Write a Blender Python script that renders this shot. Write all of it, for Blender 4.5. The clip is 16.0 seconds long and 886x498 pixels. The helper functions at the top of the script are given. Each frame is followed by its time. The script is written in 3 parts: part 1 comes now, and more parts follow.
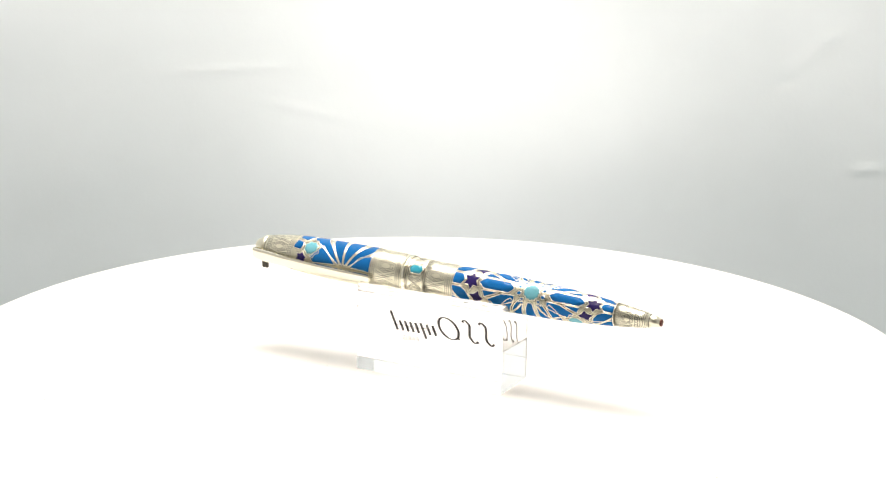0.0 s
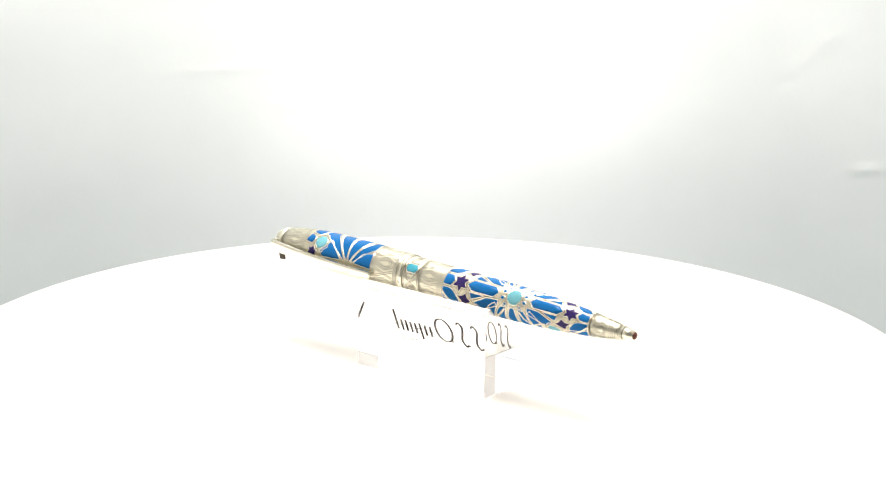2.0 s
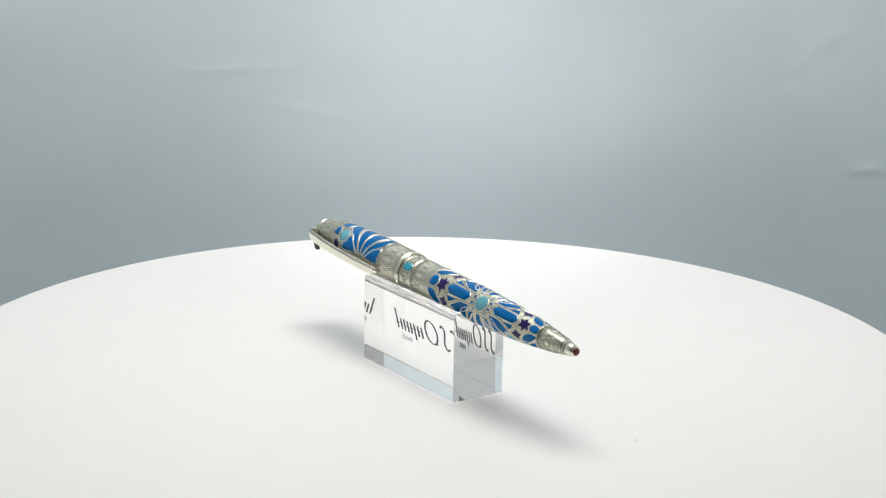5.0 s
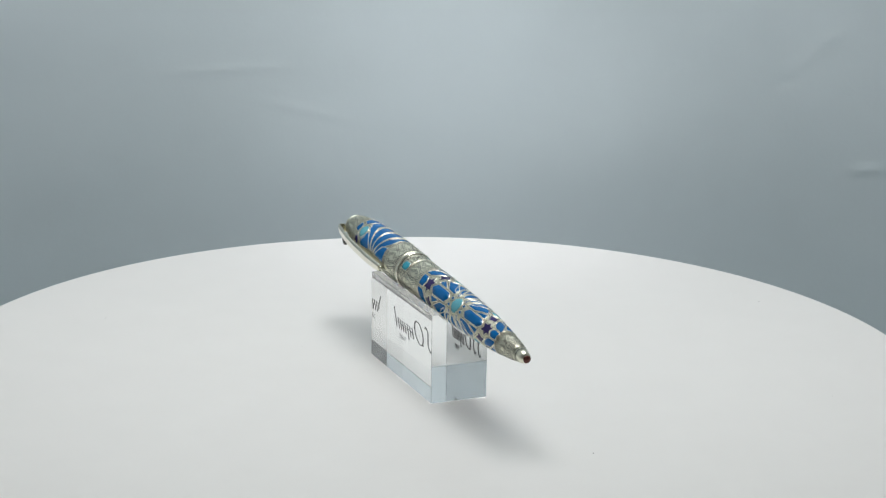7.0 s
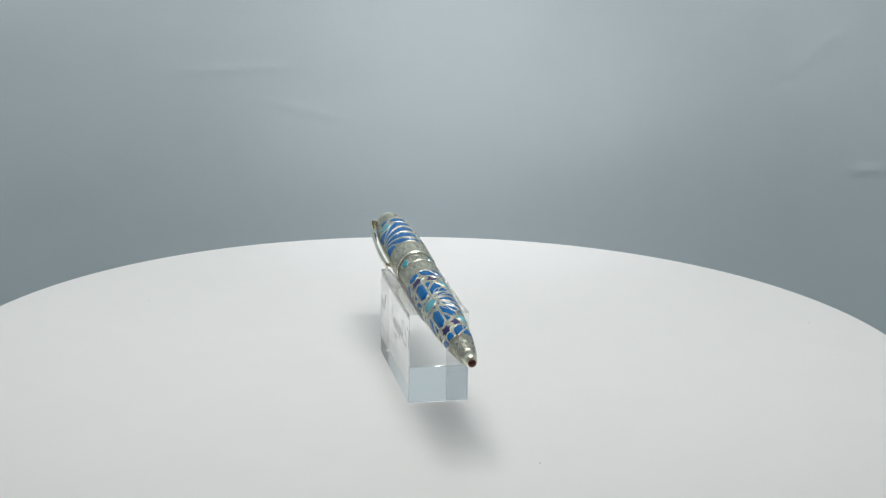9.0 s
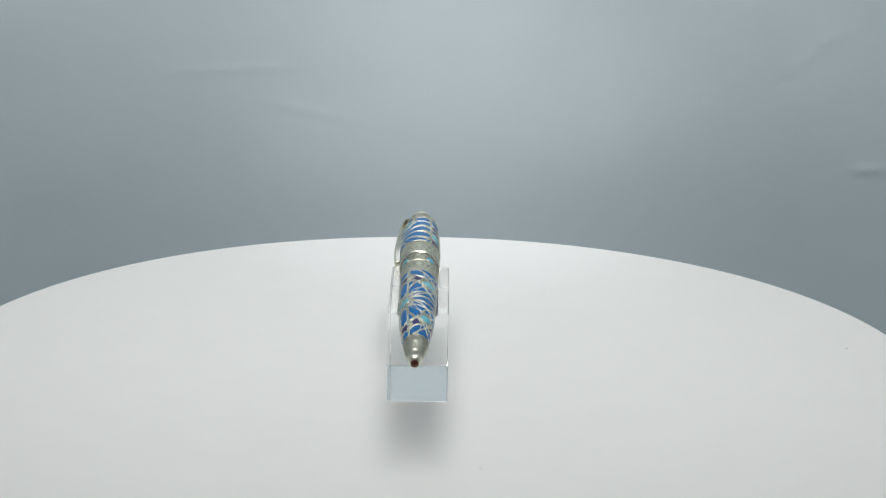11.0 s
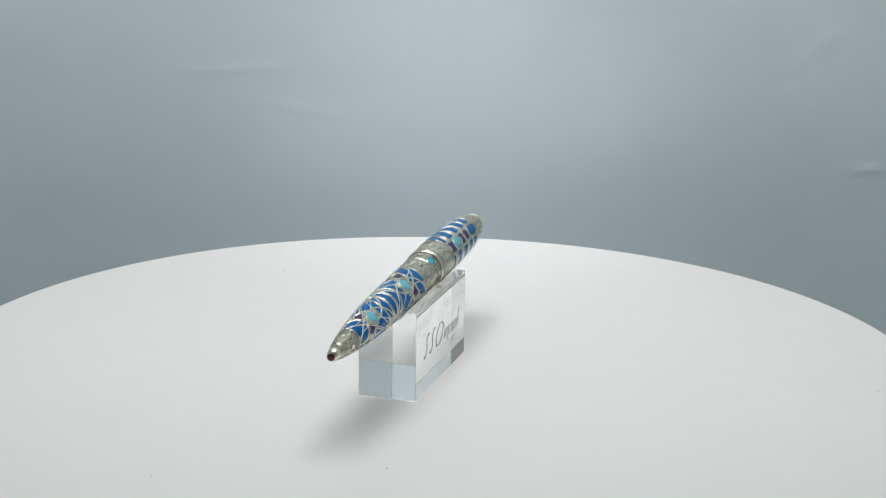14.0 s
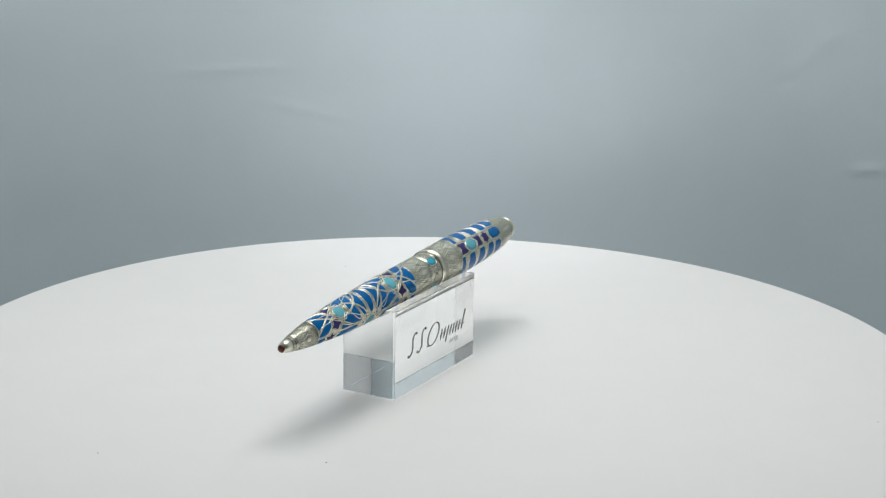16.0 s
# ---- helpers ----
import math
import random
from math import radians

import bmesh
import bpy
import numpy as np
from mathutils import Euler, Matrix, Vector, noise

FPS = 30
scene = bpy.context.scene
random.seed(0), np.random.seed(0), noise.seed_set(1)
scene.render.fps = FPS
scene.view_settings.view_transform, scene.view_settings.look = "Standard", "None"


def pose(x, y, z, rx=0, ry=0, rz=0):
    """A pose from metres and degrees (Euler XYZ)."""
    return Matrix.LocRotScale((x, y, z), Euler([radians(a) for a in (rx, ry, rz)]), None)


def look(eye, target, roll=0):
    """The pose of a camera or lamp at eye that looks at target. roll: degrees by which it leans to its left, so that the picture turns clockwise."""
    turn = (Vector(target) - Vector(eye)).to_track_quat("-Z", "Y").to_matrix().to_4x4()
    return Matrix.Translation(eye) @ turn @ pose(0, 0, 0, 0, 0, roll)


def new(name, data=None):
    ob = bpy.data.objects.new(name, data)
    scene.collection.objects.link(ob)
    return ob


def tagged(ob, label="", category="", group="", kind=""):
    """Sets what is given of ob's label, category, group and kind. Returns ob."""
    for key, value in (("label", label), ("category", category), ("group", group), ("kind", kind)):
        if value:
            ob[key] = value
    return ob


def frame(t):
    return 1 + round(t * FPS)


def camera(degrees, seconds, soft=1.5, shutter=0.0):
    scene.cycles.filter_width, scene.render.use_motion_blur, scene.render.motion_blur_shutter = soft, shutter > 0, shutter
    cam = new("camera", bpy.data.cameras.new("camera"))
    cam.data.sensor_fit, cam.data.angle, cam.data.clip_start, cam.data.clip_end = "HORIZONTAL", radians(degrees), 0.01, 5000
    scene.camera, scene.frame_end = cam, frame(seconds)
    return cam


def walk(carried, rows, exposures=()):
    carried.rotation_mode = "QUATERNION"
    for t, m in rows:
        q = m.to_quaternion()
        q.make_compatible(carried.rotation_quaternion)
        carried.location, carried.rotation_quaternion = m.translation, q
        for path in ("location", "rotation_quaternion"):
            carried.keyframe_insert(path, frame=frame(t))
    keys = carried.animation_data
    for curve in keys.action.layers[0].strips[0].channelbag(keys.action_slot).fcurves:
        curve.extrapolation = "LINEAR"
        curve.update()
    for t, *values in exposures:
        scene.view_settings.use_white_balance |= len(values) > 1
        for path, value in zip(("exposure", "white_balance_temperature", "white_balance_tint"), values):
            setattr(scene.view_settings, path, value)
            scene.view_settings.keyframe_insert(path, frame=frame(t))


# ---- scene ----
# One fixed camera looks slightly down into a light tent, where a pen on a
# clear block turns on a round white table.
cam = camera(26.0, 16.0, soft=1.3)
EYE = (0.0, -0.57405, 0.19693)
PITCH, PAN, ROLL = 15.389, 0.4405, 0.876
_p, _a = radians(PITCH), radians(PAN)
AIM = (EYE[0] + math.sin(_a) * math.cos(_p), EYE[1] + math.cos(_a) * math.cos(_p), EYE[2] - math.sin(_p))
STAND = look(EYE, AIM, ROLL)
EXPOSURES = [(0.0, 1.18, 7600, 18), (0.5, 1.40, 7600, 18), (2.4, 1.40, 7600, 18), (3.0, 1.24, 7500, 17), (3.5, 0.96, 7300, 16), (4.2, 0.63, 7100, 14),
             (5.2, 0.30, 6600, 11), (6.3, 0.04, 6500, 10), (6.8, 0.02, 6500, 10), (7.5, 0.02, 6500, 10), (9.0, -0.02, 6500, 10), (12.5, -0.03, 6500, 10), (14.5, 0.03, 6500, 10), (16.0, 0.04, 6500, 10)]
walk(cam, [(0.0, STAND), (16.0, STAND)], exposures=EXPOSURES)

# ---- light ----
world = bpy.data.worlds.new("room_light")
world.use_nodes = True
world.node_tree.nodes["Background"].inputs[0].default_value = (0.75, 0.85, 1.0, 1)
world.node_tree.nodes["Background"].inputs[1].default_value = 0.15
scene.world = world


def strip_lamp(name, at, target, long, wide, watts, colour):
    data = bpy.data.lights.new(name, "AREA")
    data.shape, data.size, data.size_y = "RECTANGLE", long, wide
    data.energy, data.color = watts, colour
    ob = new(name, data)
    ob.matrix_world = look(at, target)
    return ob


# three thin LED rows under the roof, then two added lamps for the backdrop
LED, LED_FRONT, WALL_FILL = (1.0, 0.99, 0.985), (0.96, 1.0, 0.93), (1.0, 0.97, 1.0)
strip_lamp("led_strip_back", (0.0, 0.10, 0.545), (0.0, 0.09, 0.0), 0.38, 0.03, 0.61, LED).data.spread = radians(130)
strip_lamp("led_strip_middle", (0.0, 0.0, 0.545), (0.0, 0.0, 0.0), 0.30, 0.03, 0.28, LED).data.spread = radians(120)
strip_lamp("led_strip_front", (0.0, -0.18, 0.545), (0.0, -0.16, 0.0), 0.34, 0.03, 0.19, LED_FRONT).data.spread = radians(120)
# unseen narrow-beam row, added to brighten the upper backdrop
strip_lamp("wall_fill_strip", (0.01, -0.15, 0.40), (0.01, 0.21, 0.17), 0.64, 0.03, 0.122, WALL_FILL).data.spread = radians(50)
# unseen small lamp, added for the glow on the backdrop's middle
strip_lamp("wall_fill_lamp", (0.01, -0.08, 0.36), (0.01, 0.21, -0.02), 0.06, 0.03, 0.014, WALL_FILL).data.spread = radians(30)


# ---- materials ----
def material(name, base, rough=0.5, metal=0.0, coat=0.0, grain=0.0, scale=400.0, bump=0.0, bump_scale=900.0, spread=0.0, shine=0.5):
    """A plain surface with a two-scale change of tone and a fine relief."""
    m = bpy.data.materials.new(name)
    m.use_nodes = True
    nt = m.node_tree
    bsdf = nt.nodes["Principled BSDF"]
    bsdf.inputs["Roughness"].default_value = rough
    bsdf.inputs["Metallic"].default_value = metal
    bsdf.inputs["Coat Weight"].default_value = coat
    bsdf.inputs["Specular IOR Level"].default_value = shine
    bsdf.inputs["Coat Roughness"].default_value = 0.05
    coord = nt.nodes.new("ShaderNodeTexCoord")
    fine = nt.nodes.new("ShaderNodeTexNoise")
    fine.inputs["Scale"].default_value, fine.inputs["Detail"].default_value = scale, 6
    broad = nt.nodes.new("ShaderNodeTexNoise")
    broad.inputs["Scale"].default_value, broad.inputs["Detail"].default_value = scale / 9, 3
    nt.links.new(coord.outputs["Object"], fine.inputs["Vector"])
    nt.links.new(coord.outputs["Object"], broad.inputs["Vector"])
    both = nt.nodes.new("ShaderNodeMath")
    both.operation = "ADD"
    nt.links.new(fine.outputs["Fac"], both.inputs[0])
    nt.links.new(broad.outputs["Fac"], both.inputs[1])
    ramp = nt.nodes.new("ShaderNodeMapRange")
    ramp.inputs["From Min"].default_value, ramp.inputs["From Max"].default_value = 0.7, 1.3
    ramp.inputs["To Min"].default_value, ramp.inputs["To Max"].default_value = 1 - grain, 1 + grain
    nt.links.new(both.outputs[0], ramp.inputs["Value"])
    tone = ramp.outputs["Result"]
    if spread:
        info = nt.nodes.new("ShaderNodeObjectInfo")
        vary = nt.nodes.new("ShaderNodeMapRange")
        vary.inputs["To Min"].default_value, vary.inputs["To Max"].default_value = 1 - spread, 1 + spread
        nt.links.new(info.outputs["Random"], vary.inputs["Value"])
        times = nt.nodes.new("ShaderNodeMath")
        times.operation = "MULTIPLY"
        nt.links.new(tone, times.inputs[0])
        nt.links.new(vary.outputs["Result"], times.inputs[1])
        tone = times.outputs[0]
    mix = nt.nodes.new("ShaderNodeVectorMath")
    mix.operation = "SCALE"
    mix.inputs[0].default_value = base
    nt.links.new(tone, mix.inputs["Scale"])
    nt.links.new(mix.outputs[0], bsdf.inputs["Base Color"])
    if bump:
        relief = nt.nodes.new("ShaderNodeTexNoise")
        relief.inputs["Scale"].default_value, relief.inputs["Detail"].default_value = bump_scale, 4
        nt.links.new(coord.outputs["Object"], relief.inputs["Vector"])
        node = nt.nodes.new("ShaderNodeBump")
        node.inputs["Strength"].default_value, node.inputs["Distance"].default_value = bump, 0.0003
        nt.links.new(relief.outputs["Fac"], node.inputs["Height"])
        nt.links.new(node.outputs[0], bsdf.inputs["Normal"])
    return m


FABRIC = material("grey_backdrop", (0.600, 0.690, 0.720), 0.7, grain=0.03, scale=30, bump=0.15, bump_scale=500)
TENT = material("tent_fabric", (0.74, 0.745, 0.75), 0.9, grain=0.03, scale=30)
DISC = material("white_acrylic", (0.84, 0.84, 0.825), 0.42, grain=0.012, scale=60, bump=0.02, bump_scale=300)
ROOM = material("added_wall_grey", (0.45, 0.45, 0.44), 0.9, grain=0.1, scale=20)
PLINTH = material("white_plastic", (0.7, 0.7, 0.7), 0.5, grain=0.03, scale=80)
SILVER = material("brushed_palladium", (0.88, 0.87, 0.72), 0.38, 1.0, grain=0.05, scale=700, bump=0.02, bump_scale=1500)
POLISHED = material("polished_palladium", (0.78, 0.76, 0.64), 0.13, 1.0, grain=0.05, scale=500)
# for engraved lines and the clip's tab; also the shade painted beside cap_ring
ENGRAVED_AND_SHADE = material("oxidised_engraving_and_shade", (0.045, 0.042, 0.028), 0.5, 0.3, grain=0.25, scale=900)
BLUE = material("blue_enamel", (0.0, 0.125, 0.375), 0.16, coat=0.0, grain=0.08, scale=500, spread=0.10, shine=0.11)
NAVY = material("purple_enamel", (0.03, 0.02, 0.115), 0.16, coat=0.0, grain=0.15, scale=500, spread=0.15, shine=0.2)
SKY = material("pale_blue_enamel", (0.13, 0.43, 0.52), 0.2, coat=0.0, grain=0.10, scale=500, spread=0.08, shine=0.15)
GEM = material("turquoise_enamel", (0.01, 0.34, 0.48), 0.15, coat=0.3, grain=0.08, scale=500, spread=0.05)
LATTICE = material("polished_lattice", (0.86, 0.85, 0.70), 0.32, 1.0, grain=0.05, scale=700)
FIELD = material("tarnished_ground", (0.70, 0.69, 0.55), 0.38, 1.0, grain=0.15, scale=700)
NIB = material("copper_brown_tip", (0.13, 0.045, 0.035), 0.35, 0.5, grain=0.2, scale=900)
INK = material("black_print", (0.012, 0.013, 0.012), 0.55, grain=0.2, scale=800)
DUST = material("grey_dust", (0.42, 0.42, 0.41), 0.9, grain=0.2, scale=800)


def glass_material(name, rough):
    m = bpy.data.materials.new(name)
    m.use_nodes = True
    bsdf = m.node_tree.nodes["Principled BSDF"]
    bsdf.inputs["Base Color"].default_value = (0.985, 0.995, 0.99, 1)
    bsdf.inputs["Roughness"].default_value = rough
    bsdf.inputs["Transmission Weight"].default_value = 1.0
    bsdf.inputs["IOR"].default_value = 1.49
    return m


CLEAR = glass_material("clear_acrylic", 0.0)
MILLED = glass_material("milled_acrylic", 0.3)


# ---- mesh helpers ----
def part(name, bm, mat, parent=None, label="", smooth=True):
    """Links a bmesh as one mesh object under its thing."""
    mesh = bpy.data.meshes.new(name)
    bmesh.ops.recalc_face_normals(bm, faces=bm.faces)
    bm.to_mesh(mesh)
    bm.free()
    mesh.materials.append(mat)
    for f in mesh.polygons:
        f.use_smooth = smooth
    ob = new(name, mesh)
    ob.parent = parent
    if label:
        tagged(ob, label)
    return ob


def from_lists(verts, faces):
    bm = bmesh.new()
    vs = [bm.verts.new(v) for v in verts]
    for f in faces:
        try:
            bm.faces.new([vs[i] for i in f])
        except ValueError:
            pass
    return bm


def box_mesh(x0, x1, y0, y1, z0, z1, bevel=0.0):
    bm = bmesh.new()
    bmesh.ops.create_cube(bm, size=1)
    for v in bm.verts:
        v.co = Vector(((x0 + x1) / 2 + v.co.x * (x1 - x0), (y0 + y1) / 2 + v.co.y * (y1 - y0), (z0 + z1) / 2 + v.co.z * (z1 - z0)))
    if bevel:
        bmesh.ops.bevel(bm, geom=bm.edges[:], offset=bevel, segments=2, affect="EDGES")
    return bm


def lathe(profile, axis="z", steps=64):
    """A turned body from (along, radius) pairs; a radius of 0 closes it."""
    verts, faces, rows = [], [], []
    for a, r in profile:
        if r <= 1e-7:
            rows.append([len(verts)])
            verts.append((a, 0, 0) if axis == "x" else (0, 0, a))
        else:
            rows.append(list(range(len(verts), len(verts) + steps)))
            for k in range(steps):
                c, s = math.cos(2 * math.pi * k / steps), math.sin(2 * math.pi * k / steps)
                verts.append((a, r * c, r * s) if axis == "x" else (r * c, r * s, a))
    for p, q in zip(rows, rows[1:]):
        for k in range(steps):
            n = (k + 1) % steps
            if len(p) == 1 and len(q) > 1:
                faces.append((p[0], q[k], q[n]))
            elif len(q) == 1 and len(p) > 1:
                faces.append((p[k], q[0], p[n]))
            elif len(p) > 1:
                faces.append((p[k], q[k], q[n], p[n]))
    return from_lists(verts, faces)


# ---- the tent ----
BACK, SIDE, TOP, FLOOR, FRONT = 0.21, 0.33, 0.60, -0.15, -0.80


def crease(x, z):
    """Soft folds and a few sharp creases pressed into the hanging sheet."""
    x, z = x * 1.19, 0.197 + (z - 0.197) * 1.19
    d = 0.003 * noise.noise(Vector((x * 5, z * 7, 0.3))) + 0.0006 * noise.noise(Vector((x * 16, z * 19, 4.1)))
    for cx, cz, ang, ln, dep in ((0.186, 0.040, 50, 0.008, 0.0004), (0.176, 0.028, 30, 0.005, -0.0006), (0.196, 0.050, 20, 0.006, 0.0005),
                                 (0.218, -0.016, 6, 0.008, 0.0007), (-0.06, 0.010, -12, 0.020, 0.0003), (-0.10, 0.030, 4, 0.030, 0.0003), (0.13, 0.048, 30, 0.010, 0.0004)):
        c, s = math.cos(radians(ang)), math.sin(radians(ang))
        u, v = (x - cx) * c + (z - cz) * s, -(x - cx) * s + (z - cz) * c
        d += dep * math.exp(-(u / ln) ** 2 - (v / 0.0020) ** 2)
    return d


def backdrop():
    """One sheet: down the back, round a wide bend, and out over the floor."""
    bend = 0.05
    path = [(BACK, TOP + 0.02), (BACK, 0.35), (BACK, 0.22)]
    path += [(BACK, 0.22 - k * 0.00175) for k in range(1, 125)]
    path += [(BACK - bend + bend * math.cos(a), FLOOR + bend - bend * math.sin(a)) for a in [math.pi / 2 * k / 16 for k in range(1, 17)]]
    path += [(0.1, FLOOR), (0.0, FLOOR), (FRONT, FLOOR)]
    xs = [-SIDE] + [-0.30 + 0.002 * k for k in range(301)] + [SIDE]
    verts, faces = [], []
    for y, z in path:
        for x in xs:
            verts.append((x, y - (crease(x, z) if y > BACK - 0.02 and z < 0.3 else 0), z))
    n = len(xs)
    for j in range(len(path) - 1):
        for i in range(n - 1):
            faces.append((j * n + i, j * n + i + 1, j * n + n + i + 1, j * n + n + i))
    bm = from_lists(verts, faces)
    ob = part("backdrop", bm, FABRIC)
    thick = ob.modifiers.new("thickness", "SOLIDIFY")
    thick.thickness, thick.offset = 0.002, 0
    return tagged(ob, "creased grey-blue backdrop sheet sweeping down behind the turntable", "backdrop", kind="structure")


backdrop()
for name, dims in (("wall_west", (-SIDE - 0.014, -SIDE - 0.002, FRONT, BACK + 0.02, FLOOR - 0.02, TOP)),
                   ("wall_east", (SIDE + 0.002, SIDE + 0.014, FRONT, BACK + 0.02, FLOOR - 0.02, TOP)),
                   ("wall_south", (-SIDE, SIDE, FRONT - 0.014, FRONT - 0.002, FLOOR - 0.02, TOP)),
                   ("wall_north", (-SIDE, SIDE, BACK + 0.006, BACK + 0.018, FLOOR - 0.02, TOP)),
                   ("ceiling", (-SIDE - 0.014, SIDE + 0.014, FRONT - 0.014, BACK + 0.02, TOP + 0.022, TOP + 0.034)),
                   ("floor", (-SIDE, SIDE, FRONT, BACK + 0.004, FLOOR - 0.02, FLOOR - 0.004))):
    # wall_south is unseen, added in a darker grey to darken the pen's reflections
    tagged(part(name, box_mesh(*dims), ROOM if name == "wall_south" else TENT, smooth=False), "unseen grey wall added behind the camera" if name == "wall_south" else "pale grey light tent panel", "tent panel", kind="structure")


# ---- the turning table ----
RADIUS = 0.160


def turntable():
    table = tagged(new("turntable"), "round white glossy motorised turntable with a plain top", "turntable")
    b = 0.0012
    rim = [(RADIUS - b + b * math.sin(a), -b + b * math.cos(a)) for a in [math.pi / 2 * k / 6 for k in range(7)]]
    prof = [(0.0, 0.0)] + [(z, r) for r, z in [(0.05, 0.0), (0.12, 0.0)] + rim] + [(-0.011, RADIUS), (-0.012, RADIUS - 0.001), (-0.012, 0.08), (-0.012, 0.0)]
    plate = part("plate", lathe(prof, steps=192), DISC, table)
    plate.data.polygons.foreach_set("use_smooth", [abs(f.normal.z) < 0.99 for f in plate.data.polygons])
    part("base", lathe([(-0.0125, 0.0), (-0.0125, 0.115), (-0.016, 0.12), (FLOOR + 0.012, 0.125), (FLOOR + 0.008, 0.128), (FLOOR + 0.001, 0.128), (FLOOR + 0.001, 0.0)], steps=96), PLINTH, table)
    bm = bmesh.new()
    rnd = random.Random(5)
    for _ in range(9):
        a, r = rnd.uniform(0, 6.28), rnd.uniform(0.03, 0.15)
        q = bmesh.ops.create_icosphere(bm, subdivisions=1, radius=rnd.uniform(0.00008, 0.00022))
        for v in q["verts"]:
            v.co = Vector((v.co.x * 1.6, v.co.y, v.co.z * 0.6)) + Vector((r * math.cos(a), r * math.sin(a), 0.00012))
    tagged(part("dust", bm, DUST, table), "tiny grey dust specks", kind="stuff")
    return table


TABLE = turntable()

# ---- the clear block ----
BX, BY, BL, BW, BH = 0.00632, -0.00267, 0.05036, 0.01808, 0.02751


def display_block():
    """A bar of clear acrylic with a shallow round trough along its top."""
    block = tagged(new("display_block"), "clear acrylic display block with a trough and black printing", "display stand")
    half, c = BW / 2, 0.0001
    rad, mid = 0.0067, 0.0306 - 0.0001
    off = -0.0029 - BY
    reach = math.asin((mid - BH) / rad)
    sec = [(-half + c, 0), (half - c, 0), (half, c), (half, BH - c), (half - c, BH)]
    arc = [(off + rad * math.cos(a), mid + rad * math.sin(a)) for a in [-reach - (math.pi - 2 * reach) * k / 20 for k in range(21)]]
    sec += arc + [(-half + c, BH), (-half, BH - c), (-half, c)]
    n = len(sec)
    ends = [(-BL / 2, 1.0), (-BL / 2 + c, 0.0), (BL / 2 - c, 0.0), (BL / 2, 1.0)]
    verts, faces = [], []
    for x, tight in ends:
        for y, z in sec:
            k = c * tight
            verts.append((x, max(-half + k, min(half - k, y)), max(k, min(BH - k, z)) + 0.0001))
    for j in range(3):
        for i in range(n):
            faces.append((j * n + i, j * n + (i + 1) % n, j * n + n + (i + 1) % n, j * n + n + i))
    faces.append(tuple(range(n)))
    faces.append(tuple(3 * n + i for i in range(n)))
    body = part("body", from_lists(verts, faces), CLEAR, block, smooth=False)
    body.visible_shadow = False
    # the trough keeps the cutter's satin finish
    body.data.materials.append(MILLED)
    for f in body.data.polygons:
        if f.normal.z > 0.1 and abs(f.normal.x) < 0.5 and f.center.z < BH - 0.0002 and abs(f.center.y) < 0.007:
            f.material_index = 1
    return block


BLOCK = display_block()


def stroke(pts, wide):
    """A pen stroke through 2D points, thin at its ends."""
    fine = []
    for k in range(len(pts) - 1):
        p0, p1, p2, p3 = pts[max(k - 1, 0)], pts[k], pts[k + 1], pts[min(k + 2, len(pts) - 1)]
        for j in range(6):
            t = j / 6
            fine.append(tuple(0.5 * (2 * b + (c - a) * t + (2 * a - 5 * b + 4 * c - d) * t * t + (3 * b - a - 3 * c + d) * t ** 3) for a, b, c, d in zip(p0, p1, p2, p3)))
    fine.append(pts[-1])
    n, verts, faces = len(fine), [], []
    for k, (u, v) in enumerate(fine):
        a, b = fine[max(k - 1, 0)], fine[min(k + 1, n - 1)]
        dx, dy = b[0] - a[0], b[1] - a[1]
        d = math.hypot(dx, dy) or 1
        w = wide * (0.35 + 0.65 * abs(dy) / d) / 2
        verts += [(u - dy / d * w, v + dx / d * w), (u + dy / d * w, v - dx / d * w)]
    faces = [(2 * k, 2 * k + 1, 2 * k + 3, 2 * k + 2) for k in range(n - 1)]
    return verts, faces


